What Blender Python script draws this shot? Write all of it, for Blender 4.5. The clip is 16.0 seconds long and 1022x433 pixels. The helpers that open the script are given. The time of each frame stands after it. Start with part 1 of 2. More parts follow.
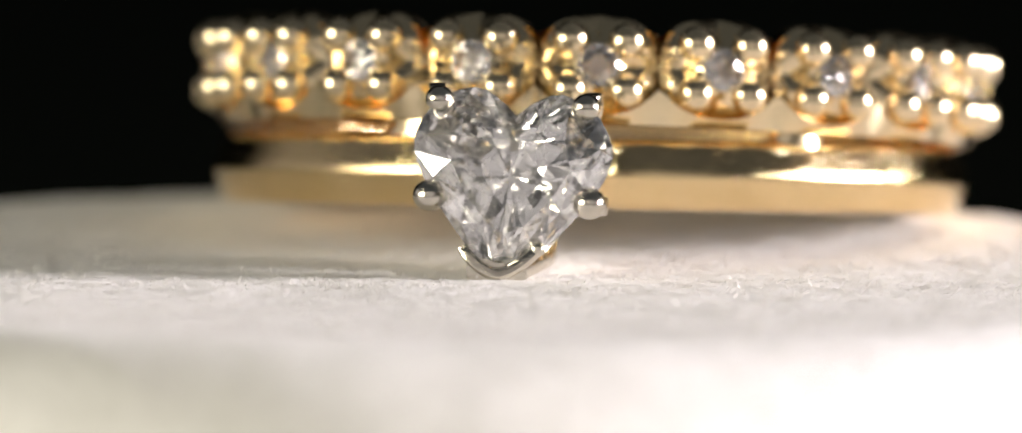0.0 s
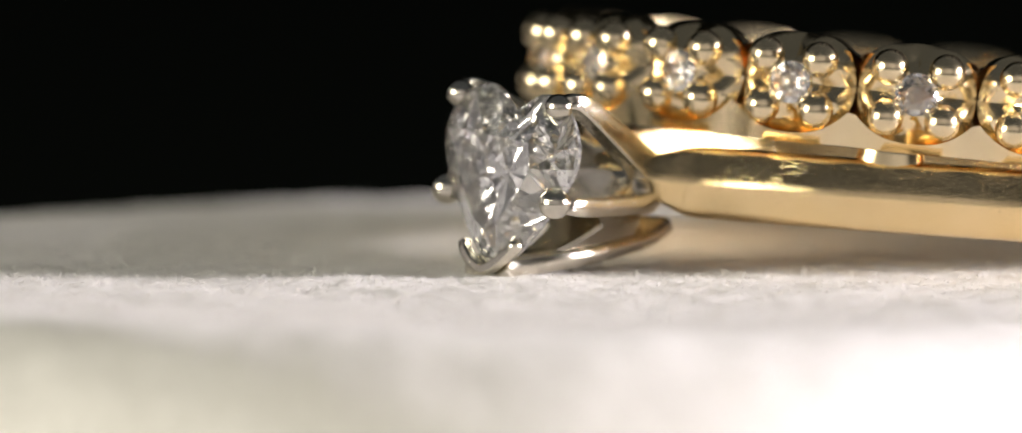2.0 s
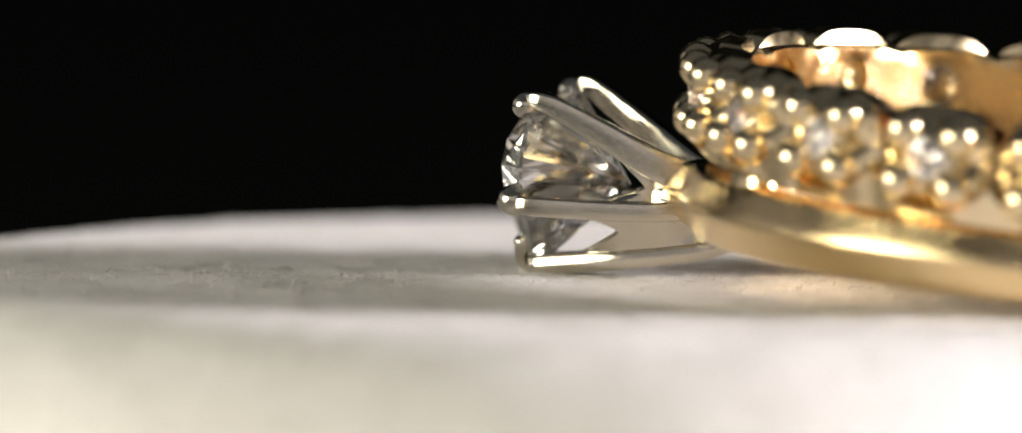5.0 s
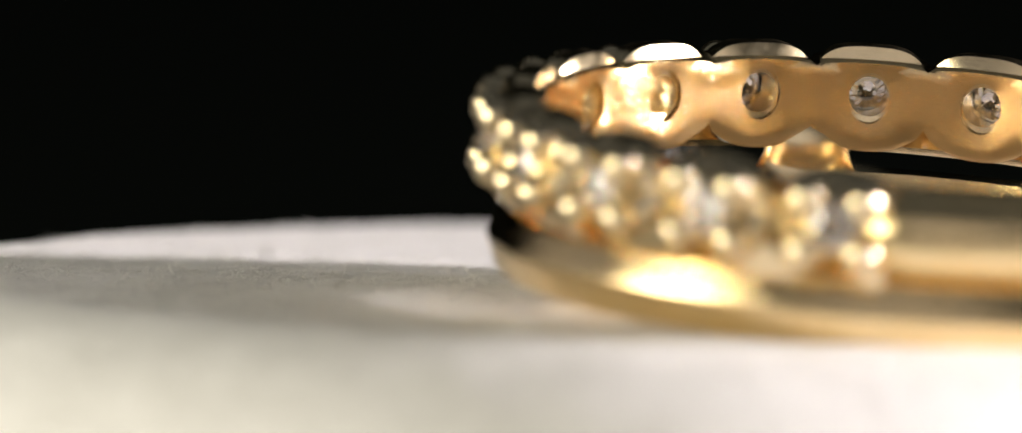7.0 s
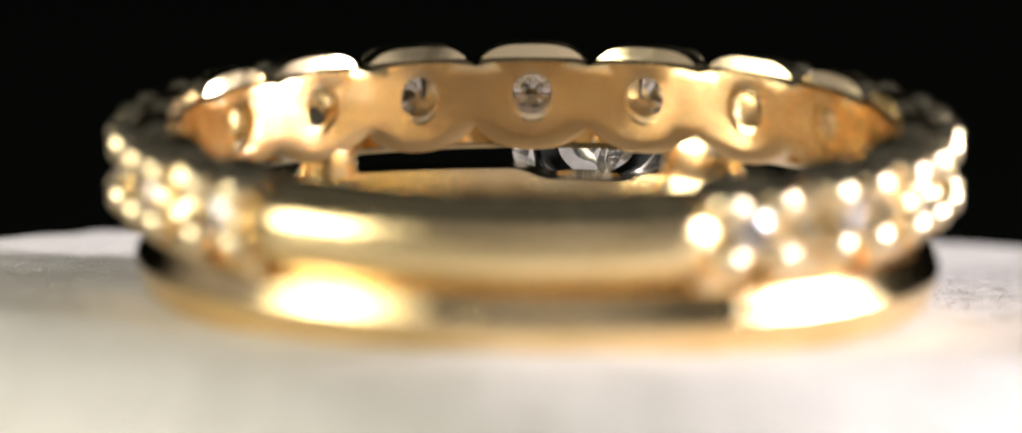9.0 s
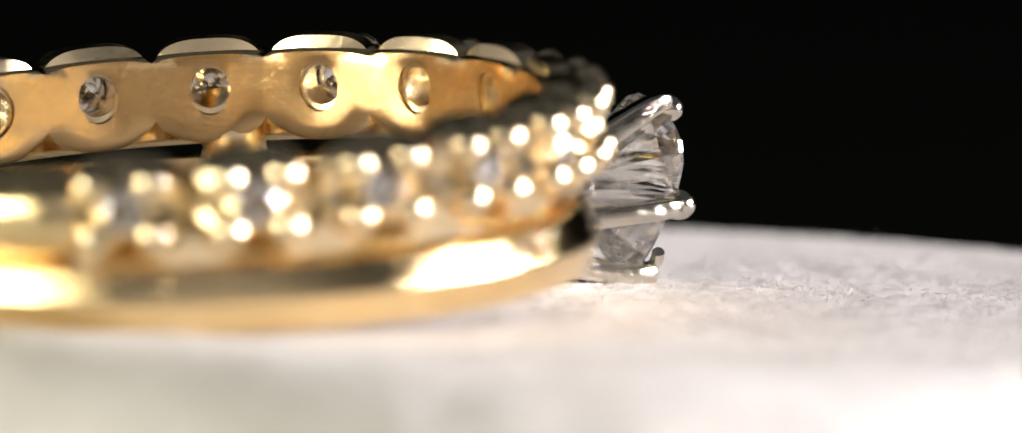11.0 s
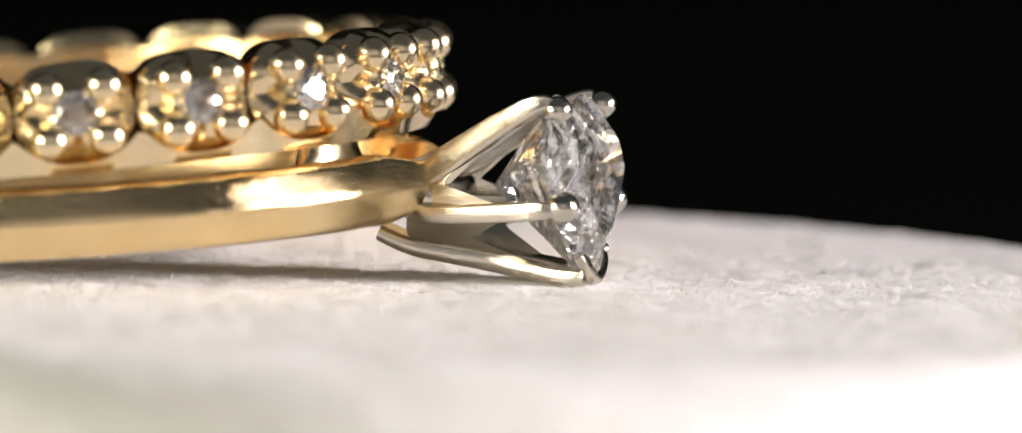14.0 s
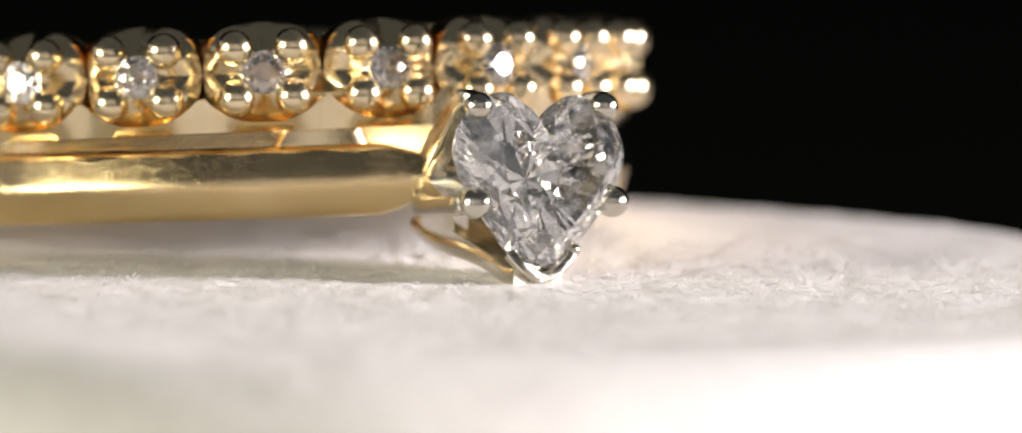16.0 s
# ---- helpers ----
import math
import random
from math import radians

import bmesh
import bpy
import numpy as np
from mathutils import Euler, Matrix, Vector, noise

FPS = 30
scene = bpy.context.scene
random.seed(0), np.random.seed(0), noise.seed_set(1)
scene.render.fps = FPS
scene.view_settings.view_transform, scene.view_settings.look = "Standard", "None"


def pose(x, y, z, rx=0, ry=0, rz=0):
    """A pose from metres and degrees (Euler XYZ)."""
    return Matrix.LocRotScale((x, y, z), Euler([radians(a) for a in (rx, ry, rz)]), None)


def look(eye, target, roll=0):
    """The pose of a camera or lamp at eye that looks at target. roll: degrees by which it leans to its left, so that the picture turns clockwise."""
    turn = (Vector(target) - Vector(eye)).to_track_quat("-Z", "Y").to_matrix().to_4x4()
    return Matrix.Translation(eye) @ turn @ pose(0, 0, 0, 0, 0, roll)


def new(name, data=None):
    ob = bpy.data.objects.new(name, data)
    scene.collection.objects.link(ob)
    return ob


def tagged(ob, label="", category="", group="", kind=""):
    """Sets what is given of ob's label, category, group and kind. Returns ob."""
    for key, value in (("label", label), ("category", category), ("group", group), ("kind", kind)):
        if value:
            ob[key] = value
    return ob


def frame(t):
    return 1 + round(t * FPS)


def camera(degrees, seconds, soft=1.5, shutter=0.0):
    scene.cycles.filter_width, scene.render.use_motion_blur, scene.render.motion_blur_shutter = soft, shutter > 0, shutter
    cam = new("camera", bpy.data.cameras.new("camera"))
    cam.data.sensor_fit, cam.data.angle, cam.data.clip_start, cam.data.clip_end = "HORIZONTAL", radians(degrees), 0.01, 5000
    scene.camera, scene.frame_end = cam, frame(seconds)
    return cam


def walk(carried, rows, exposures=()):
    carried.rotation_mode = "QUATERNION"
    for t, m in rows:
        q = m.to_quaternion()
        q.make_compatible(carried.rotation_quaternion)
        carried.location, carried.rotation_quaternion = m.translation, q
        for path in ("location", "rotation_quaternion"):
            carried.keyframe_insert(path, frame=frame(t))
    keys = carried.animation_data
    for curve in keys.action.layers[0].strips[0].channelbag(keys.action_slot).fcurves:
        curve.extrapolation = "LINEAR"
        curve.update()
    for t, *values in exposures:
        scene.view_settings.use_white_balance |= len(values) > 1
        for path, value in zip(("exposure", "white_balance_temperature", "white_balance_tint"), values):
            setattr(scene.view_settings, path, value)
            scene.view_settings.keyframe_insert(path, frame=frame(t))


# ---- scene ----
OMEGA = -19.932          # degrees per second, clockwise from above
MM = 0.001

# ---- camera: stands still before the turning puck ----
cam = camera(3.580, 16.0, soft=1.25)
cam.data.dof.use_dof = True
cam.data.dof.focus_distance = 0.4046
cam.data.dof.aperture_fstop = 48.0
EYE = (0.0, -0.404645, 0.035895)
SIGHT = pose(*EYE, 90 - 4.879, 0, 0.179) @ pose(0, 0, 0, 0, 0, 1.073)
walk(cam, [(0.0, SIGHT), (16.0, SIGHT)])

# ---- world and lamps ----
world = bpy.data.worlds.new("dark_room")
world.use_nodes = True
world.node_tree.nodes["Background"].inputs[0].default_value = (0.9, 0.95, 1.0, 1)
world.node_tree.nodes["Background"].inputs[1].default_value = 0.055
scene.world = world
scene.view_settings.exposure = 0.28
scene.cycles.caustics_reflective = True
scene.cycles.max_bounces, scene.cycles.transmission_bounces, scene.cycles.glossy_bounces = 24, 24, 10


def lamp(name, azimuth, elevation, distance, w, h, watts, colour):
    """A rectangular lamp; azimuth in degrees from the camera's side, to the right positive."""
    data = bpy.data.lights.new(name, "AREA")
    data.shape, data.size, data.size_y, data.energy, data.color = "RECTANGLE", w, h, watts, colour
    ob = new(name, data)
    a, e = radians(azimuth), radians(elevation)
    eye = Vector((math.sin(a) * math.cos(e), -math.cos(a) * math.cos(e), math.sin(e))) * distance + Vector((0, 0.004, 0.003))
    ob.matrix_world = look(eye, (0, 0.004, 0.003))
    return ob


lamp("lamp_right", 86, 9, 0.50, 0.105, 0.115, 6.7, (1.0, 0.92, 0.93))
lamp("lamp_left", -59, 8, 0.25, 0.105, 0.09, 0.47, (1.0, 0.95, 0.76))


# ---- materials ----
def material(name):
    m = bpy.data.materials.new(name)
    m.use_nodes = True
    n = m.node_tree.nodes
    return m, n, m.node_tree.links, n["Principled BSDF"]


def coords(n, l, scale):
    c, mp = n.new("ShaderNodeTexCoord"), n.new("ShaderNodeMapping")
    mp.inputs["Scale"].default_value = scale
    l.new(c.outputs["Object"], mp.inputs["Vector"])
    return mp.outputs["Vector"]


def noise_node(n, l, vec, scale, detail=4, rough=0.6):
    t = n.new("ShaderNodeTexNoise")
    t.inputs["Scale"].default_value, t.inputs["Detail"].default_value, t.inputs["Roughness"].default_value = scale, detail, rough
    l.new(vec, t.inputs["Vector"])
    return t.outputs["Fac"]


def ramp(n, l, fac, stops):
    r = n.new("ShaderNodeValToRGB")
    while len(r.color_ramp.elements) < len(stops):
        r.color_ramp.elements.new(0.5)
    for e, (p, c) in zip(r.color_ramp.elements, stops):
        e.position, e.color = p, (*c, 1) if len(c) == 3 else c
    l.new(fac, r.inputs["Fac"])
    return r.outputs["Color"]


def metal(name, base, base2, rough, scratch=0.15, stretch=(1, 1, 1)):
    """A polished, lightly worn precious metal."""
    m, n, l, b = material(name)
    b.inputs["Metallic"].default_value = 1.0
    v = coords(n, l, (1, 1, 1))
    l.new(ramp(n, l, noise_node(n, l, v, 700, 3), [(0.3, base), (0.75, base2)]), b.inputs["Base Color"])
    wear = noise_node(n, l, v, 1600, 5, 0.7)
    mr = n.new("ShaderNodeMapRange")
    mr.inputs[1].default_value, mr.inputs[2].default_value = 0.35, 0.75
    mr.inputs[3].default_value, mr.inputs[4].default_value = rough * 0.7, rough * 1.7
    l.new(wear, mr.inputs[0])
    l.new(mr.outputs[0], b.inputs["Roughness"])
    fine = noise_node(n, l, coords(n, l, stretch), 5200, 6, 0.75)
    broad = noise_node(n, l, v, 420, 2)
    add = n.new("ShaderNodeMath")
    add.operation = "MULTIPLY_ADD"
    l.new(broad, add.inputs[0])
    add.inputs[1].default_value = 2.0
    l.new(fine, add.inputs[2])
    # thin curved scratches, where a stretched noise crosses its middle, in worn patches only
    off, band, worn, cut, deep = (n.new("ShaderNodeMath") for _ in range(5))
    streak = noise_node(n, l, coords(n, l, (1, 1, 5)), 2300, 2, 0.4)
    off.operation, off.inputs[1].default_value = "SUBTRACT", 0.5
    l.new(streak, off.inputs[0])
    band.operation, band.inputs[1].default_value, band.inputs[2].default_value = "COMPARE", 0.0, 0.006
    l.new(off.outputs[0], band.inputs[0])
    worn.operation, worn.inputs[1].default_value = "GREATER_THAN", 0.5
    l.new(broad, worn.inputs[0])
    cut.operation = "MULTIPLY"
    l.new(band.outputs[0], cut.inputs[0])
    l.new(worn.outputs[0], cut.inputs[1])
    deep.operation, deep.inputs[1].default_value = "MULTIPLY_ADD", -0.12
    l.new(cut.outputs[0], deep.inputs[0])
    l.new(add.outputs[0], deep.inputs[2])
    bump = n.new("ShaderNodeBump")
    bump.inputs["Strength"].default_value, bump.inputs["Distance"].default_value = scratch, 0.00003
    l.new(deep.outputs[0], bump.inputs["Height"])
    l.new(bump.outputs[0], b.inputs["Normal"])
    return m


GOLD = metal("polished_yellow_gold", (0.90, 0.74, 0.46), (0.94, 0.79, 0.53), 0.17, 0.15)
GOLD_WORN = metal("worn_yellow_gold", (0.90, 0.69, 0.37), (0.94, 0.74, 0.43), 0.085, 0.34, (1, 1, 3))
GOLD_SATIN = metal("satin_yellow_gold", (0.91, 0.67, 0.35), (0.94, 0.72, 0.40), 0.14, 0.3, (1, 1, 4))
GOLD_BEAD = metal("bright_cut_gold", (0.90, 0.75, 0.49), (0.94, 0.80, 0.55), 0.20, 0.18)
GOLD_SHANK = metal("rubbed_yellow_gold", (0.91, 0.70, 0.37), (0.94, 0.75, 0.43), 0.19, 0.25)
WHITE_GOLD = metal("white_gold", (0.64, 0.60, 0.51), (0.73, 0.69, 0.60), 0.12, 0.3)


def gem(name, tint, clear):
    """A cut stone, brightened by an uneven share of diffuse white."""
    m, n, l, b = material(name)
    b.inputs["Base Color"].default_value = (*tint, 1)
    b.inputs["Roughness"].default_value = 0.0
    b.inputs["IOR"].default_value = 2.40
    clearness = n.new("ShaderNodeMapRange")
    clearness.inputs[1].default_value, clearness.inputs[2].default_value = 0.47, 0.66
    clearness.inputs[3].default_value, clearness.inputs[4].default_value = clear[1], clear[0]
    l.new(noise_node(n, l, coords(n, l, (1, 1, 1)), 1600, 5, 0.65), clearness.inputs[0])
    l.new(clearness.outputs[0], b.inputs["Transmission Weight"])
    return m


DIAMOND = gem("diamond", (0.995, 0.99, 0.98), (0.84, 1.0))
MELEE = gem("small_diamond", (0.99, 0.985, 0.975), (0.96, 1.0))


def felt_material():
    m, n, l, b = material("white_felt")
    v = coords(n, l, (1, 1, 1))
    l.new(ramp(n, l, noise_node(n, l, v, 260, 5, 0.65), [(0.28, (0.70, 0.68, 0.66)), (0.72, (0.86, 0.84, 0.83))]), b.inputs["Base Color"])
    b.inputs["Roughness"].default_value = 0.95
    b.inputs["Sheen Weight"].default_value = 0.25
    bump = n.new("ShaderNodeBump")
    bump.inputs["Strength"].default_value, bump.inputs["Distance"].default_value = 0.7, 0.00015
    l.new(noise_node(n, l, v, 2600, 6, 0.7), bump.inputs["Height"])
    l.new(bump.outputs[0], b.inputs["Normal"])
    return m


def matt(name, c1, c2, scale, rough, gloss=0.1):
    m, n, l, b = material(name)
    v = coords(n, l, (1, 1, 1))
    l.new(ramp(n, l, noise_node(n, l, v, scale, 5), [(0.3, c1), (0.7, c2)]), b.inputs["Base Color"])
    b.inputs["Roughness"].default_value = rough
    b.inputs["Specular IOR Level"].default_value = gloss
    return m


FELT = felt_material()
FIBRE = matt("felt_fibre", (0.78, 0.76, 0.73), (0.86, 0.84, 0.82), 900, 0.9)
SIDE = matt("cream_cloth", (0.66, 0.66, 0.59), (0.76, 0.76, 0.69), 500, 0.95)
PAINT = matt("grey_paint", (0.60, 0.59, 0.56), (0.66, 0.65, 0.62), 6, 0.7)
PLATFORM = matt("white_plastic", (0.62, 0.60, 0.56), (0.70, 0.68, 0.64), 40, 0.5)
BLACK = matt("black_velvet", (0.0030, 0.0038, 0.0029), (0.0046, 0.0056, 0.0044), 300, 0.95, 0.0)


# ---- mesh helpers, in millimetres ----
def mesh_from(name, bm, mat, smooth=True, sharp=None):
    bmesh.ops.recalc_face_normals(bm, faces=bm.faces)
    for v in bm.verts:
        v.co *= MM
    me = bpy.data.meshes.new(name)
    if smooth:
        for f in bm.faces:
            f.smooth = True
        if sharp:
            for e in bm.edges:
                if len(e.link_faces) == 2 and e.calc_face_angle(0) > radians(sharp):
                    e.smooth = False
    bm.to_mesh(me)
    bm.free()
    me.materials.append(mat)
    return me


def part(name, bm, mat, parent, label="", smooth=True, sharp=35, at=None):
    me = bm if isinstance(bm, bpy.types.Mesh) else mesh_from(name, bm, mat, smooth, sharp)
    ob = new(name, me)
    ob.parent = parent
    if at is not None:
        ob.matrix_basis = at
    return tagged(ob, label)


def mm(x, y, z):
    return Matrix.Translation((x * MM, y * MM, z * MM))


def polar(r, deg, a=0.0):
    """A point of a ring: deg from the head's direction (-y) towards +x, a along the axis."""
    return Vector((r * math.sin(radians(deg)), -r * math.cos(radians(deg)), a))


def lathe_arc(profile, d0, d1, steps, shape=None):
    """Sweeps a closed profile of (r, a) round the ring's axis from d0 to d1 degrees. shape(deg, r, a) may bend it."""
    bm = bmesh.new()
    full = abs(d1 - d0) >= 359.9
    rows = []
    for i in range(steps if full else steps + 1):
        d = d0 + (d1 - d0) * i / steps
        rows.append([bm.verts.new(polar(*((lambda q: (q[0], d, q[1]))(shape(d, r, a) if shape else (r, a))))) for r, a in profile])
    n = len(profile)
    for i in range(len(rows) if full else len(rows) - 1):
        A, B = rows[i], rows[(i + 1) % len(rows)]
        for j in range(n):
            bm.faces.new((A[j], A[(j + 1) % n], B[(j + 1) % n], B[j]))
    if not full:
        bm.faces.new(rows[0])
        bm.faces.new(rows[-1][::-1])
    return bm


def d_profile(r_in, r_out, half, n=14, comfort=0.12, edge=0.35):
    """A half-round band profile: domed outside, gently curved inside."""
    out = []
    for i in range(n + 1):
        u = -1 + 2 * i / n
        dome = (1 - abs(u) ** 2.5)
        out.append((r_in + edge + (r_out - r_in - edge) * dome, half * u))
    for i in range(7):
        u = 1 - 2 * i / 6
        out.append((r_in + comfort * u * u, half * u * 0.94))
    return out


def ridge_profile(r_in, r_out, half, fall, n=24):
    """A softly ridged band profile: two nearly flat bevels that meet half way up, rounded edges, gently curved inside."""
    out = []
    for i in range(n + 1):
        u = -1 + 2 * i / n
        r = r_out - fall * (math.sqrt(u * u + 0.012) - 0.11)
        if abs(u) > 0.82:
            r -= 0.22 * ((abs(u) - 0.82) / 0.18) ** 2
        out.append((r, half * u))
    for i in range(7):
        u = 1 - 2 * i / 6
        out.append((r_in + 0.12 * u * u, half * u * 0.94))
    return out


def tube(points, sizes, seg=10, up=Vector((0, 0, 1)), cap=True, square=0.7):
    """A rounded bar along points; sizes are (half width, half height) at each point."""
    bm = bmesh.new()
    rows = []
    pts = [Vector(p) for p in points]
    for i, p in enumerate(pts):
        d = (pts[min(i + 1, len(pts) - 1)] - pts[max(i - 1, 0)]).normalized()
        x = d.cross(up).normalized()
        y = x.cross(d).normalized()
        w, h = sizes[i]
        row = []
        for k in range(seg):
            a = 2 * math.pi * k / seg
            c, s = math.cos(a), math.sin(a)
            row.append(bm.verts.new(p + x * w * math.copysign(abs(c) ** square, c) + y * h * math.copysign(abs(s) ** square, s)))
        rows.append(row)
    for A, B in zip(rows, rows[1:]):
        for k in range(seg):
            bm.faces.new((A[k], A[(k + 1) % seg], B[(k + 1) % seg], B[k]))
    if cap:
        bm.faces.new(rows[0][::-1])
        bm.faces.new(rows[-1])
    return bm


def smooth_line(points, n):
    """n + 1 points on a smooth line through the given ones."""
    P = [Vector(p) for p in points]
    P = [2 * P[0] - P[1]] + P + [2 * P[-1] - P[-2]]
    out = []
    for i in range(n + 1):
        u = i / n * (len(P) - 3)
        k = min(int(u), len(P) - 4)
        f = u - k
        a, b, c, d = P[k:k + 4]
        out.append(0.5 * ((2 * b) + (c - a) * f + (2 * a - 5 * b + 4 * c - d) * f * f + (3 * b - a - 3 * c + d) * f ** 3))
    return out


def ball(r, squash=1.0, seg=14, rings=9):
    bm = bmesh.new()
    bmesh.ops.create_uvsphere(bm, u_segments=seg, v_segments=rings, radius=r)
    for v in bm.verts:
        v.co.z *= squash
    return bm


# ---- setting ----
TURN = [i * 0.25 for i in range(65)]


def turning(thing, base):
    walk(thing, [(t, pose(0, 0, 0, 0, 0, OMEGA * t) @ base) for t in TURN])


floor_bm = bmesh.new()
bmesh.ops.create_grid(floor_bm, x_segments=1, y_segments=1, size=1500)
floor = tagged(new("floor", mesh_from("floor", floor_bm, BLACK)), "matt black tabletop under the white puck", "table top", kind="structure")
floor.location = (0, 0, -0.01703)


def wall(name, x0, x1, y0, y1, mat, label, top=330):
    bm = bmesh.new()
    bmesh.ops.create_cube(bm, size=1)
    for v in bm.verts:
        v.co = Vector((x0 + (x1 - x0) * (v.co.x + 0.5), y0 + (y1 - y0) * (v.co.y + 0.5), -17 + (top + 17) * (v.co.z + 0.5)))
    return tagged(new(name, mesh_from(name, bm, mat, False)), label, "wall", kind="structure")


wall("backdrop", -1500, 1500, 900, 915, BLACK, "plain black backdrop behind the table", 1200)
# unseen pale panels, added to bounce lamp light onto the diamond and gold
wall("bounce_south", -700, 700, -560, -545, PAINT, "unseen light grey panel that bounces lamp light")
wall("bounce_west", -720, -705, -560, 500, PAINT, "unseen light grey panel that bounces lamp light")
wall("bounce_east", 705, 720, -560, 500, PAINT, "unseen light grey panel that bounces lamp light")


# ---- the turntable and the felt puck on it ----
def build_turntable():
    table = tagged(new("turntable"), "round white turntable platform under the felt puck", "turntable")
    table.matrix_basis = mm(0, 0, -12.03)
    bm = bmesh.new()
    prof = [(0.0, 0.0), (69.0, 0.0), (69.8, -0.3), (70.0, -1.0), (70.0, -5.0), (0.0, -5.0)]
    seg = 120
    rows = [[bm.verts.new((r * math.cos(2 * math.pi * k / seg), r * math.sin(2 * math.pi * k / seg), z)) for k in range(seg)] for r, z in prof[1:-1]]
    for A, B in zip(rows, rows[1:]):
        for k in range(seg):
            bm.faces.new((A[k], B[k], B[(k + 1) % seg], A[(k + 1) % seg]))
    bm.faces.new(rows[0])
    bm.faces.new(rows[-1][::-1])
    part("platform", bm, PLATFORM, table, sharp=40)
    return table



PUCK_R, PUCK_ROUND, PUCK_H = 23.4, 4.2, 12.0
PUCK_AT = mm(-2.65, 3.00, -0.13) @ pose(0, 0, 0, 0.55, -0.65, 0)


def felt_height(x, y):
    v = Vector((x * 0.35, y * 0.35, 0))
    return 0.05 * noise.noise(v) + 0.045 * noise.noise(v * 3.1) + 0.05 * noise.noise(v * 9.0)


def build_puck():
    puck = tagged(new("display_puck"), "round display puck covered in fuzzy white felt", "display stand")
    puck.matrix_basis = PUCK_AT
    bm = bmesh.new()
    rings = [(0.0, 0.0)]
    flat = PUCK_R - PUCK_ROUND
    rings += [(flat * (i / 70), 0.0) for i in range(1, 71)]
    rings += [(flat + PUCK_ROUND * math.sin(a), -PUCK_ROUND * (1 - math.cos(a))) for a in [math.pi / 2 * i / 12 for i in range(1, 13)]]
    rings += [(PUCK_R, -PUCK_ROUND - (PUCK_H - PUCK_ROUND - 0.3) * i / 8) for i in range(1, 9)]
    seg = 240
    rows = []
    for r, z in rings:
        if r == 0:
            rows.append([bm.verts.new((0, 0, felt_height(0, 0)))])
            continue
        row = []
        for k in range(seg):
            a = 2 * math.pi * k / seg
            x, y = r * math.cos(a), r * math.sin(a)
            h = felt_height(x + z * 2, y - z * 3)
            s = 1 + (h / r if z < -0.5 else 0)
            row.append(bm.verts.new((x * s, y * s, z + (h if z > -1.5 else 0))))
        rows.append(row)
    for k in range(seg):
        bm.faces.new((rows[0][0], rows[1][k], rows[1][(k + 1) % seg]))
    for A, B in zip(rows[1:], rows[2:]):
        for k in range(seg):
            bm.faces.new((A[k], B[k], B[(k + 1) % seg], A[(k + 1) % seg]))
    part("felt_cover", bm, FELT, puck, sharp=None)
    side = bmesh.new()
    rows = [[side.verts.new((r * 1.004 * math.cos(2 * math.pi * k / seg), r * 1.004 * math.sin(2 * math.pi * k / seg), z)) for k in range(seg)] for r, z in rings if z < -2.8]
    for A, B in zip(rows, rows[1:]):
        for k in range(seg):
            side.faces.new((A[k], B[k], B[(k + 1) % seg], A[(k + 1) % seg]))
    side.faces.new(rows[-1])
    side.faces.new([side.verts.new((v.co.x * 0.99, v.co.y * 0.99, v.co.z)) for v in rows[0]])
    part("side_band", side, SIDE, puck, "cream cloth round the puck's edge", sharp=60)
    # loose fibres of the felt's nap
    rnd = random.Random(5)
    verts, faces = [], []
    for i in range(60000):
        r = flat * math.sqrt(rnd.random())
        a = rnd.random() * 2 * math.pi
        x, y = r * math.cos(a), r * math.sin(a)
        z = felt_height(x, y) - 0.02
        h = rnd.uniform(0, 2 * math.pi)
        ln = rnd.uniform(0.12, 0.46)
        lift = rnd.uniform(0.01, 0.08) if rnd.random() < 0.96 else rnd.uniform(0.08, 0.18)
        dx, dy = math.cos(h) * ln, math.sin(h) * ln
        bend = rnd.uniform(-0.12, 0.12)
        w = rnd.uniform(0.005, 0.011)
        p = [(x, y, z), (x + dx * 0.5 - dy * bend, y + dy * 0.5 + dx * bend, z + lift), (x + dx, y + dy, z + lift * rnd.uniform(0.3, 1.3))]
        nx, ny = -math.sin(h) * w, math.cos(h) * w
        o = len(verts)
        for (px, py, pz), k in zip(p, (1, 0.8, 0.25)):
            verts += [((px + nx * k) * MM, (py + ny * k) * MM, pz * MM), ((px - nx * k) * MM, (py - ny * k) * MM, (pz + w * 0.7 * k) * MM)]
        faces += [(o, o + 1, o + 3, o + 2), (o + 2, o + 3, o + 5, o + 4)]
    me = bpy.data.meshes.new("nap")
    me.from_pydata(verts, [], faces)
    me.materials.append(FIBRE)
    tagged(part("nap", me, FIBRE, puck), "fine loose white felt fibres", kind="stuff")
    return puck


# ---- the wedding band with its flower settings ----
BAND_AT = mm(0.82, 13.30, 3.82) @ pose(0, 0, 0, -6.3, 0.9, 0)
STEP = 18.6
FIRST, LAST = -8, 7


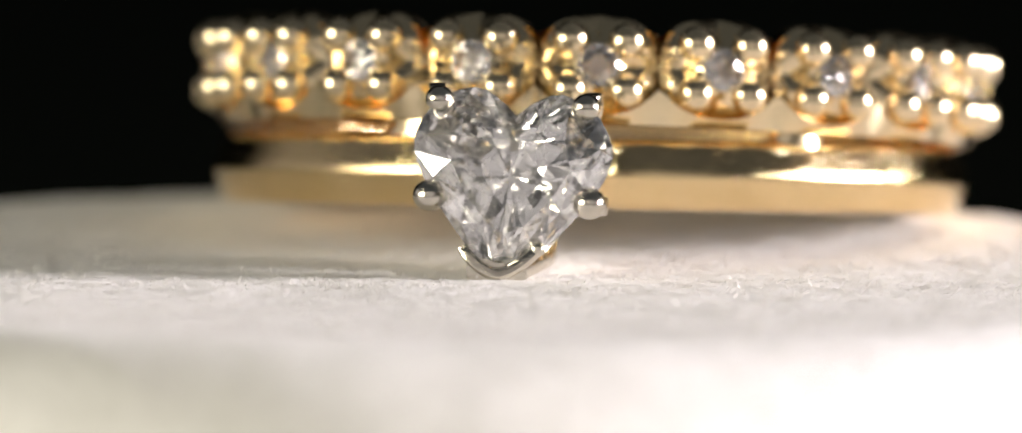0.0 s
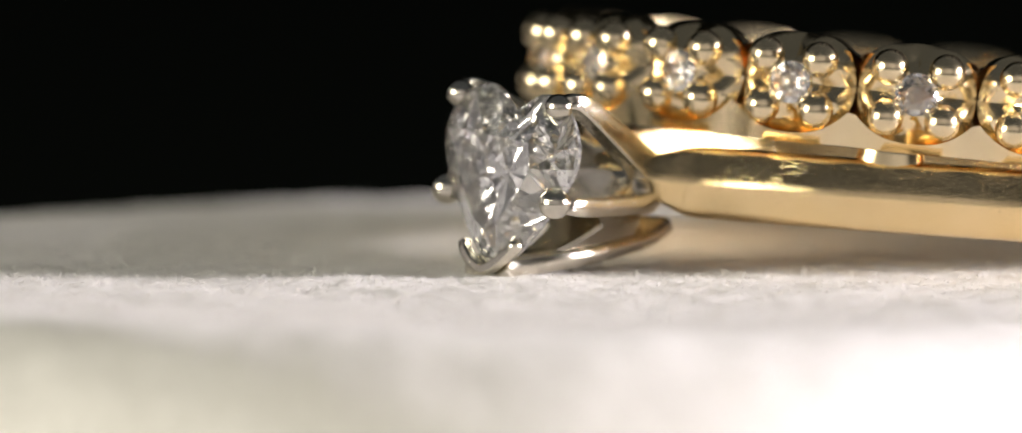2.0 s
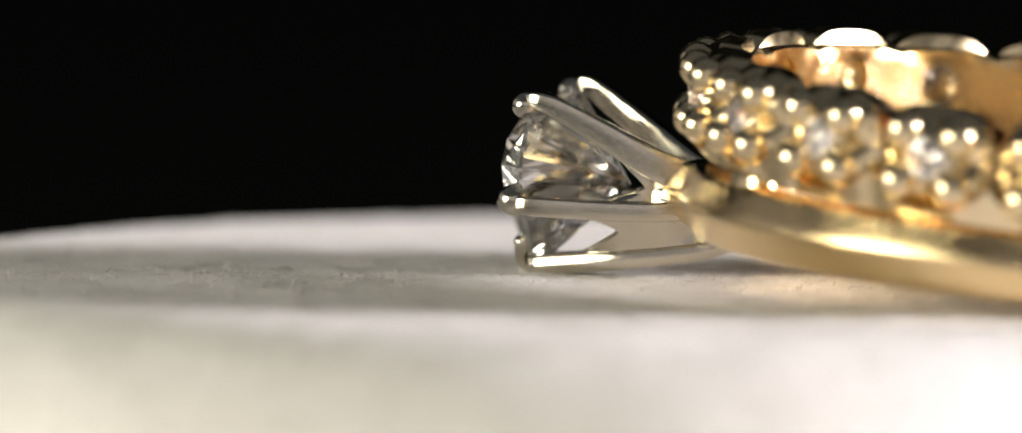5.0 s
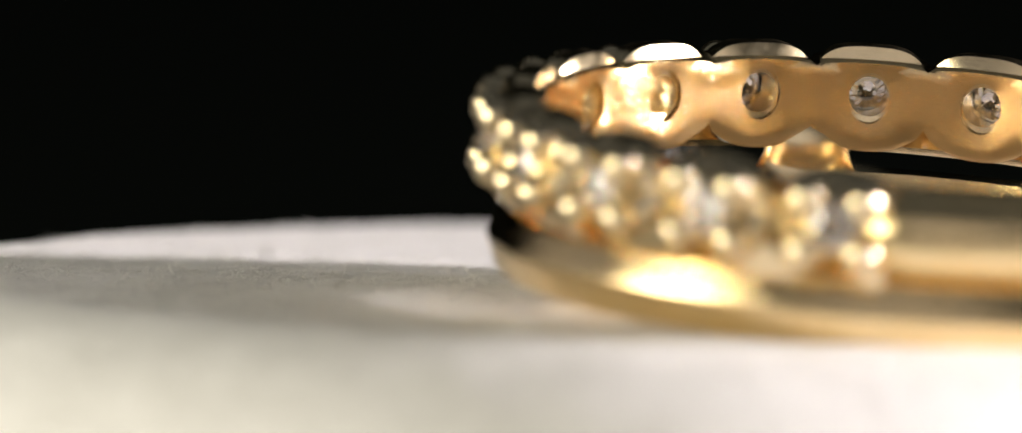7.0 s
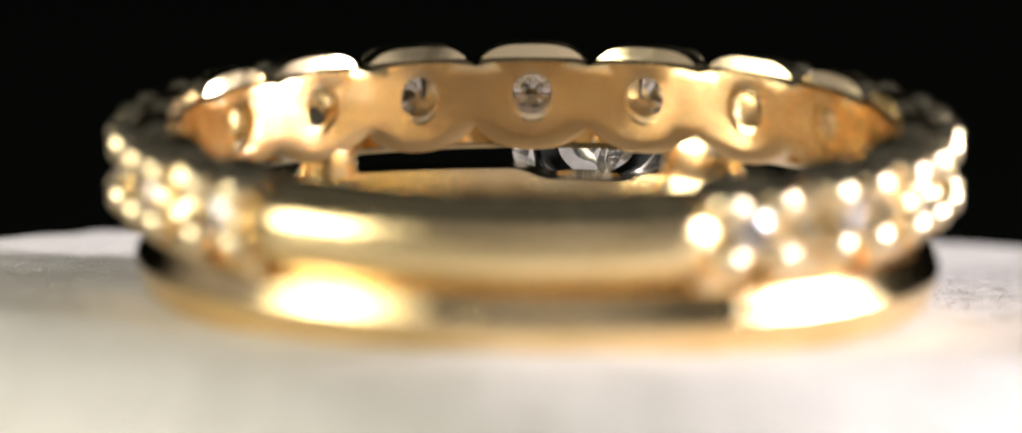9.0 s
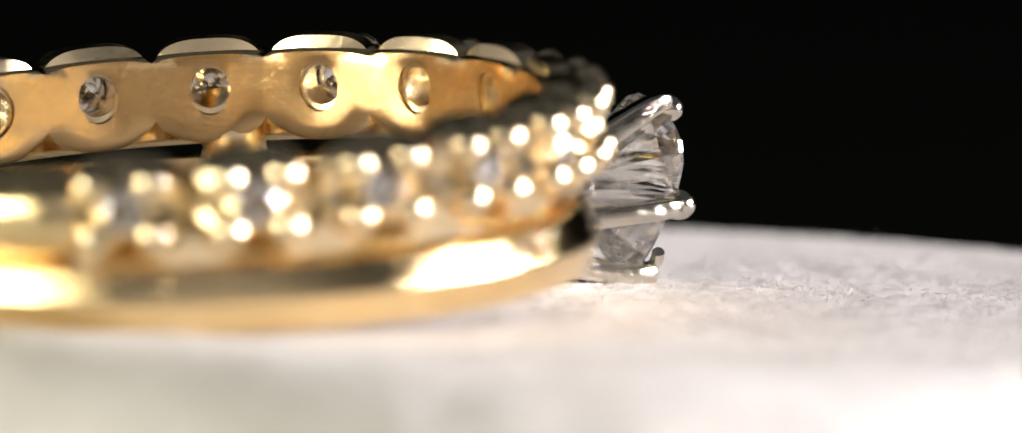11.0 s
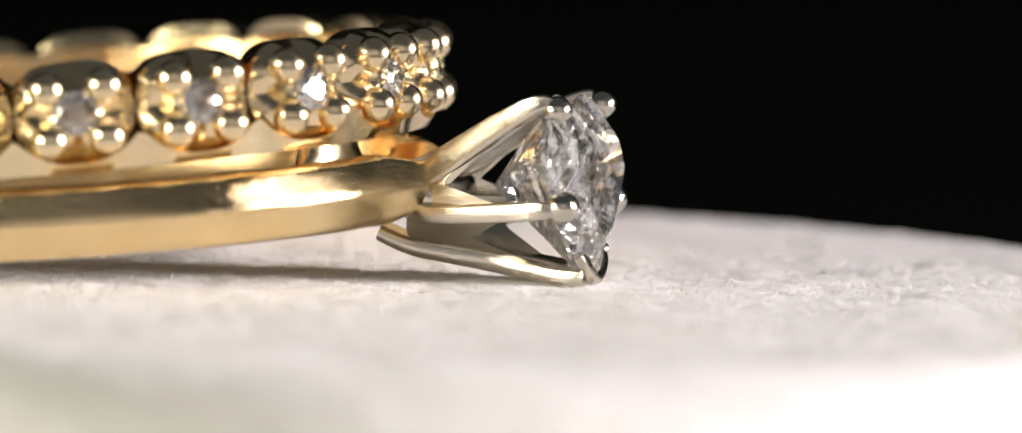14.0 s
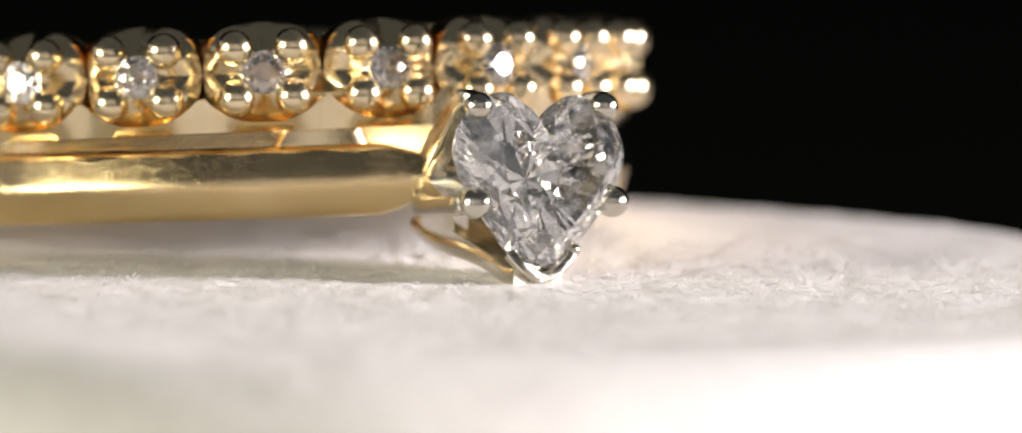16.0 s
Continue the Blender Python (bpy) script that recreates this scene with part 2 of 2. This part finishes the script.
def round_gem(r, crown=0.32, pavilion=0.86):
    """A brilliant of girdle radius r, its table towards +z."""
    bm = bmesh.new()
    n = 16
    G = [bm.verts.new((r * math.cos(2 * math.pi * k / n), r * math.sin(2 * math.pi * k / n), 0)) for k in range(n)]
    G2 = [bm.verts.new((v.co.x, v.co.y, -0.05 * r)) for v in G]
    T = [bm.verts.new((r * 0.48 * math.cos(2 * math.pi * (k + 0.5) / 8), r * 0.48 * math.sin(2 * math.pi * (k + 0.5) / 8), crown * r)) for k in range(8)]
    M = [bm.verts.new((r * 0.80 * math.cos(2 * math.pi * k / 8), r * 0.80 * math.sin(2 * math.pi * k / 8), crown * r * 0.62)) for k in range(8)]
    Q = [bm.verts.new((r * 0.26 * math.cos(2 * math.pi * (k + 0.5) / 8), r * 0.26 * math.sin(2 * math.pi * (k + 0.5) / 8), -pavilion * r * 0.76)) for k in range(8)]
    C = bm.verts.new((0, 0, -pavilion * r))
    bm.faces.new(T)
    for k in range(8):
        j = (k + 1) % 8
        bm.faces.new((M[k], T[k], T[k - 1]))
        bm.faces.new((M[k], G[2 * k], G[2 * k + 1]))
        bm.faces.new((M[j], G[2 * k + 1], G[(2 * k + 2) % n]))
        bm.faces.new((M[k], G[2 * k + 1], M[j], T[k]))
        bm.faces.new((G2[2 * k], G2[2 * k + 1], Q[k]))
        bm.faces.new((G2[2 * k + 1], G2[(2 * k + 2) % n], Q[k]))
        bm.faces.new((G2[2 * k], Q[k], C, Q[k - 1]))
    for k in range(n):
        bm.faces.new((G[k], G2[k], G2[(k + 1) % n], G[(k + 1) % n]))
    return bm


def setting_body():
    """One flower setting, its face towards +z (radially out), y along the ring's axis: a rounded cup with a domed face,
    four bright-cut star grooves that widen towards the rim, and a seat for the stone."""
    bm = bmesh.new()
    seg = 72
    face = (0.0, 0.12, 0.25, 0.40, 0.55, 0.70, 0.82, 0.91, 0.97, 1.0)
    levels = [("hole", 0.50, -1.20), ("hole", 0.50, -0.40)] + [("face", u, 0) for u in face] + [("side", 1.0, -0.82), ("side", 0.99, -1.16), ("side", 0.72, -1.28)]
    rows = []
    for kind, u, z in levels:
        row = []
        for k in range(seg):
            a = 2 * math.pi * k / seg
            c, sn = math.cos(a), math.sin(a)
            rim = ((abs(c) / 1.46) ** 3 + (abs(sn) / 1.25) ** 3) ** (-1 / 3)
            deg = 5 * k
            off = min(deg % 90, 90 - deg % 90)
            wide = 25 if round(deg / 90) % 2 else 20
            star = max(0.0, 1 - off / wide)
            if kind == "hole":
                r, zz = u, z
            elif kind == "face":
                r = 0.54 + (rim * (1 + 0.012 * star * u ** 4) - 0.54) * u
                cut = min(1.0, u / 0.3) * (1 - 0.45 * u ** 2)
                zz = -0.08 - 0.05 * u - 0.50 * u ** 3 - 0.30 * star * cut
            else:
                r, zz = rim * u, z
            row.append(bm.verts.new((r * c, r * sn, zz)))
        rows.append(row)
    rows.append(rows[0])
    for A, B in zip(rows, rows[1:]):
        for k in range(seg):
            bm.faces.new((A[k], A[(k + 1) % seg], B[(k + 1) % seg], B[k]))
    return bm


def petal(d):
    """0 behind a stone, 1 half way between two stones."""
    return abs(((d / STEP) + 0.5) % 1.0 - 0.5) * 2


def rail_shape(d, r, a):
    u = petal(d)
    return r, (-1.24 + 0.72 * u ** 2.6) if a > -1.2 else a


def gallery_wall():
    """The inner wall behind the settings: a scalloped strip with an oval hole behind each stone."""
    bm = bmesh.new()
    seg = 48
    for k in range(FIRST, LAST + 1):
        c = k * STEP
        hole, hole2, edge, edge2, back = [], [], [], [], []
        for i in range(seg):
            a = 2 * math.pi * (i + 0.5) / seg
            cx, cy = math.cos(a), math.sin(a)
            hd, ha = math.degrees(0.52 * cx / 8.6), 0.64 * cy - 0.02
            m = max(abs(cx), abs(cy))
            ed = STEP / 2 * cx / m
            u = min(1.0, abs(ed) / (STEP / 2))
            top, bottom = 0.93 - 0.10 * u ** 3, 1.36 - 0.54 * u ** 2.4
            ea = cy / m * (top if cy > 0 else bottom)
            hole.append(bm.verts.new(polar(8.55, c + hd, ha)))
            hole2.append(bm.verts.new(polar(9.25, c + hd * 0.90, ha * 0.84)))
            edge.append((c + ed, ea))
        mid = [bm.verts.new(polar(8.52, c + (e[0] - c) * 0.55, e[1] * 0.72)) for e in edge]
        near = [bm.verts.new(polar(8.52, c + (e[0] - c) * 0.93, e[1] * 0.93)) for e in edge]
        flank = [abs(abs(e[0] - c) - STEP / 2) < 1e-4 for e in edge]
        rim = [bm.verts.new(polar(8.52 if w else 8.60, e[0], e[1])) for e, w in zip(edge, flank)]
        rim2 = [bm.verts.new(polar(9.45, e[0], e[1] * 1.04)) for e in edge]
        loops = [hole2, hole, mid, near, rim, rim2]
        for A, B in zip(loops, loops[1:]):
            for i in range(seg):
                j = (i + 1) % seg
                if not (B is rim2 and flank[i] and flank[j]):
                    bm.faces.new((A[i], A[j], B[j], B[i]))
    bmesh.ops.remove_doubles(bm, verts=bm.verts[:], dist=0.004)
    return bm


def build_band():
    band = tagged(new("wedding_band"), "yellow gold wedding band set with small diamonds in flower settings", "ring")
    band.matrix_basis = BAND_AT
    d0, d1 = FIRST * STEP - STEP * 0.4, LAST * STEP + STEP * 0.4

    def blend(d, r, a):
        """The plain shank sinks under the settings at both ends."""
        end = max(0.0, 1 - min(d - (d1 - 5.0), d0 + 365.0 - d) / 10.0)
        return r - (0.75 * end * end if r > 9.0 else 0.0), a - 0.10
    part("gallery", gallery_wall(), GOLD_SATIN, band, "satin gold inner wall pierced behind each stone", sharp=45)
    part("rail", lathe_arc([(9.20, -1.28), (9.44, -1.48), (9.52, -1.46), (9.74, -1.0), (9.44, -1.0)], d0, d1, 16 * 16, rail_shape), GOLD, band, "pointed gold lower rail", sharp=40)
    part("shank", lathe_arc(d_profile(8.6, 10.15, 1.16, 24, 0.12, 0.62), d1 - 5.0, d0 + 365.0, 80, blend), GOLD_SHANK, band, sharp=50)
    body, bead, tiny = mesh_from("setting", setting_body(), GOLD, True, 22), mesh_from("bead", ball(0.46, 1.0, 24, 14), GOLD_BEAD), mesh_from("diamond", round_gem(0.54, 0.30, 1.55), MELEE, False)
    for k in range(FIRST, LAST + 1):
        d = k * STEP
        p = polar(9.92, d) * MM
        out = polar(1, d)
        along = Vector((0, 0, 1))
        side = along.cross(out)
        at = Matrix.Translation(p) @ Matrix((side, along, out)).transposed().to_4x4()
        s = part("setting", body, GOLD, band, at=at)
        for i in range(4):
            a = math.pi / 4 + i * math.pi / 2
            part("bead", bead, GOLD_BEAD, s, at=mm(1.00 * math.cos(a), 0.88 * math.sin(a), -0.08))
        part("diamond", tiny, MELEE, s, "small round brilliant diamond", at=mm(0, 0, 0.0))
    # solder joints that hold the two rings together
    for d, w, r, thick in ((34.0, 0.82, 8.96, 0.50), (-28.0, 1.10, 8.86, 0.42)):
        line = smooth_line([polar(9.45, d, -0.30), polar(r + 0.12, d, -0.95), polar(r, d, -1.45), polar(r, d, -1.9), polar(r - 0.1, d, -2.35)], 12)
        flare = [1.0 + 1.6 * max(0.0, i / 12 - 0.5) ** 1.6 for i in range(13)]
        part("solder_joint", tube(line, [(w * f, thick * (0.8 + 0.2 * f)) for f in flare], 24, up=polar(1, d), square=1.0), GOLD, band)
    return band


# ---- the engagement ring with its heart diamond ----
SOL_AT = mm(0.70, 12.90, 1.40) @ pose(0, 0, 0, -4.6, 0, 0) @ pose(0, 0, 0, 0, 0, -8.0)


HEART_SIDE = [(0.0, 0.30), (0.15, 0.43), (0.42, 0.555), (0.76, 0.42), (0.97, 0.13), (0.985, -0.14), (0.84, -0.44), (0.62, -0.74), (0.38, -1.02), (0.16, -1.20), (0.0, -1.245)]


def heart_point(u):
    """The heart's outline, half width 1, u from 0 to 1 starting at the cleft."""
    side = smooth_line([(x, y, 0) for x, y in HEART_SIDE], 60)
    f = min(u, 1 - u) * 120
    k = min(int(f), 59)
    p = side[k].lerp(side[k + 1], f - k)
    return (p.x if u <= 0.5 else -p.x) - 0.07, p.y + 0.315


def heart_gem():
    """A heart brilliant, table towards +z, point towards -y; half width 2.5: twelve crown mains round the table,
    twelve pavilion mains that meet in the culet, and paired girdle facets."""
    bm = bmesh.new()
    mains, fine = 12, 4
    n = mains * fine
    S = 2.5

    def ring(count, shift, scale, z, cy=0.02):
        out = []
        for k in range(count):
            x, y = heart_point(((k + shift) / count) % 1.0)
            out.append(bm.verts.new((S * x * scale, S * ((y - cy) * scale + cy), z)))
        return out

    G, G2 = ring(n, 0, 1, 0.0), ring(n, 0, 1, -0.10)
    M = ring(mains, 0.5, 0.88, 0.27)
    T = ring(mains, 0, 0.62, 0.61)
    for v in T:
        v.co.y = min(v.co.y, 0.92)
        v.co.z += 0.09 * v.co.x
    bm.faces.new(T)
    P = ring(mains, 0.5, 0.34, -1.52)
    C = bm.verts.new((-0.12, S * 0.02, -2.22))
    for k in range(mains):
        j = (k + 1) % mains
        for i in range(fine):
            a, b = fine * k + i, (fine * k + i + 1) % n
            bm.faces.new((G[a], G[b], M[k]))
            bm.faces.new((G2[a], P[k], G2[b]))
        bm.faces.new((M[k], G[fine * j], T[j]))
        bm.faces.new((G[fine * j], M[j], T[j]))
        bm.faces.new((T[k], M[k], T[j]))
        bm.faces.new((P[k], P[j], G2[fine * j]))
        bm.faces.new((P[k], C, P[j]))
    for k in range(n):
        bm.faces.new((G[k], G2[k], G2[(k + 1) % n], G[(k + 1) % n]))
    return bm


def web(a, b, reach, notch, thick):
    """A thin curved plate between two prongs from their roots: it reaches further along the prongs than half way between them."""
    bm = bmesh.new()
    across, along = 10, 8
    grid = []
    for i in range(across + 1):
        u = i / across
        far = notch + (reach - notch) * abs(2 * u - 1) ** 1.3
        row = []
        for j in range(along + 1):
            f = far * j / along * (len(a) - 1)
            k = min(int(f), len(a) - 2)
            row.append(a[k].lerp(a[k + 1], f - k).lerp(b[k].lerp(b[k + 1], f - k), u))
        grid.append(row)
    swell = (a[2] + b[2] - a[0] - b[0]).cross(b[2] - a[2]).normalized()
    for i, row in enumerate(grid):
        for j, p in enumerate(row):
            row[j] = p - swell * 0.22 * math.sin(math.pi * i / across) * (1 - 0.5 * j / along)
    out = (grid[1][0] - grid[0][0]).cross(grid[0][1] - grid[0][0]).normalized() * thick / 2
    F = [[bm.verts.new(p + out) for p in row] for row in grid]
    B = [[bm.verts.new(p - out) for p in row] for row in grid]
    for i in range(across):
        for j in range(along):
            bm.faces.new((F[i][j], F[i + 1][j], F[i + 1][j + 1], F[i][j + 1]))
            bm.faces.new((B[i][j], B[i][j + 1], B[i + 1][j + 1], B[i + 1][j]))
        bm.faces.new((F[i][along], F[i + 1][along], B[i + 1][along], B[i][along]))
        bm.faces.new((F[i][0], B[i][0], B[i + 1][0], F[i + 1][0]))
    for j in range(along):
        bm.faces.new((F[0][j], F[0][j + 1], B[0][j + 1], B[0][j]))
        bm.faces.new((F[across][j], B[across][j], B[across][j + 1], F[across][j + 1]))
    return bm


def build_engagement_ring():
    ring = tagged(new("engagement_ring"), "yellow gold engagement ring with a claw-set heart-cut diamond", "ring")
    ring.matrix_basis = SOL_AT

    def taper(d, r, a):
        u = min(abs(d), abs(360 - d))
        k = max(0.0, min(1.0, (12.0 - u) / 6.5))
        k = k * k * (3 - 2 * k)
        e = d if d < 180 else d - 360
        # the shoulders rise towards the head
        rise = 0.80 * math.exp(-(e / 10.5) ** 4) if r > 8.9 else 0.0
        return r + rise, a * (1.0 - (0.42 if a < 0 else 0.30) * k)
    part("shank", lathe_arc(ridge_profile(8.35, 9.68, 0.90, 0.36), 0, 360, 240, taper), GOLD_WORN, ring, sharp=55)
    inv = SOL_AT.inverted()

    def loc(x, y, z):
        return inv @ Vector((x * MM, y * MM, z * MM)) / MM
    # the stone
    n = Vector((-0.14, -0.985, 0.118)).normalized()
    up = Vector((0, 0, 1)) - n * n.z
    up.normalize()
    lean = Matrix.Rotation(radians(-3.5), 4, n)
    up = lean @ up
    side = up.cross(n)
    place = Matrix.Translation((-1.12 * MM, -0.62 * MM, 2.36 * MM)) @ Matrix((side, up, n)).transposed().to_4x4()
    stone = part("heart_diamond", heart_gem(), DIAMOND, ring, "clear heart-cut diamond", smooth=False, at=inv @ place)
    frame_m = inv @ place

    def h(x, y, z):
        """A place by the stone's own axes, millimetres."""
        return frame_m @ Vector((x * MM, y * MM, z * MM)) / MM
    # the white gold head: a cup on the shank and five prongs
    base = loc(-0.78, 2.60, 1.95)
    tips = {"ul": h(-2.10, 1.78, 0.22), "ur": h(1.58, 1.90, 0.22), "l": h(-2.13, -0.62, 0.16), "r": h(1.88, -0.46, 0.16)}
    outs = {"ul": h(-2.20, 1.98, -0.20), "ur": h(1.70, 2.08, -0.20), "l": h(-2.28, -0.66, -0.25), "r": h(2.06, -0.50, -0.25)}
    roots = {"ul": loc(-1.85, 2.75, 2.72), "ur": loc(0.35, 2.35, 2.78), "l": loc(-2.00, 2.90, 1.52), "r": loc(0.50, 2.40, 1.62)}
    lines = {}
    for key in tips:
        root = roots[key]
        upper = key[0] == "u"
        mid = root.lerp(outs[key], 0.5) + Vector((0, 0, 0.04 if upper else -0.03))
        heel = base + (root - base) * 0.6 + Vector((0, 0.8, 0))
        line = lines[key] = smooth_line([heel, root, mid, outs[key], tips[key]], 16)
        deep = 0.46 if upper else 0.25
        size = [(0.30 - 0.004 * i, deep + (0.25 - deep) * i / 12) if i < 12 else (0.27 - 0.03 * (i - 11), 0.25 - 0.025 * (i - 11)) for i in range(17)]
        prong = part("prong", tube(line, size, 24, square=0.34), WHITE_GOLD, ring, "white gold claw", sharp=40)
        part("prong_tip", ball(0.42 if key in "lr" else 0.36, 0.95, 24, 14), WHITE_GOLD, prong, at=mm(*(tips[key])))
    for a, b, reach, notch in (("ul", "l", 0.58, 0.31), ("ur", "r", 0.52, 0.28)):
        part("gallery_plate", web(lines[a], lines[b], reach, notch, 0.14), WHITE_GOLD, ring, "thin white gold plate between two claws", sharp=50)
    # the broad claw under the heart's point, and the V-shaped guard that holds it
    low = line = smooth_line([loc(-0.62, 4.40, 0.93), loc(-0.66, 3.60, 0.62), loc(-0.72, 2.70, 0.48), loc(-0.85, 1.10, 0.27), h(-0.27, -2.30, -0.30), h(-0.28, -2.36, 0.12)], 20)
    part("prong", tube(line, [(0.55 + 0.010 * i, 0.22 + 0.0045 * i) for i in range(21)], 24, square=0.4), WHITE_GOLD, ring, "white gold point guard")
    for key, out in (("l", -0.5), ("r", 0.5)):
        edge = smooth_line([p + Vector((out, 0, 0.12)) for p in low[5:]], 16)
        part("gallery_plate", web(lines[key], edge, 0.60, 0.40, 0.12), WHITE_GOLD, ring, "thin white gold plate between two claws", sharp=50)
    v = smooth_line([h(-1.16, -1.84, 0.18), h(-0.98, -2.06, 0.26), h(-0.66, -2.30, 0.28), h(-0.27, -2.42, 0.28), h(0.12, -2.28, 0.28), h(0.46, -2.00, 0.26), h(0.72, -1.70, 0.18)], 24)
    guard = part("point_guard", tube(v, [(0.15, 0.15)] * 25, 12, up=n), WHITE_GOLD, ring, "bent white gold guard at the point")
    part("bead", ball(0.20, 1.0, 16, 10), WHITE_GOLD, guard, at=mm(*h(0.70, -1.70, 0.20)))
    cup = [base + Vector((0, 0.75, 0)), base + Vector((0, 0.2, 0)), base + Vector((0, -0.10, 0)), base + Vector((0, -0.35, 0))]
    part("head_base", tube(cup, [(1.25, 0.55), (1.35, 0.60), (1.25, 0.55), (0.80, 0.42)], 24), WHITE_GOLD, ring, "white gold head base")
    return ring


turntable = build_turntable()
puck = build_puck()
wedding_band = build_band()
engagement_ring = build_engagement_ring()


def motions():
    turning(turntable, mm(0, 0, -12.03))
    turning(puck, PUCK_AT)
    turning(wedding_band, BAND_AT)
    turning(engagement_ring, SOL_AT)


motions()
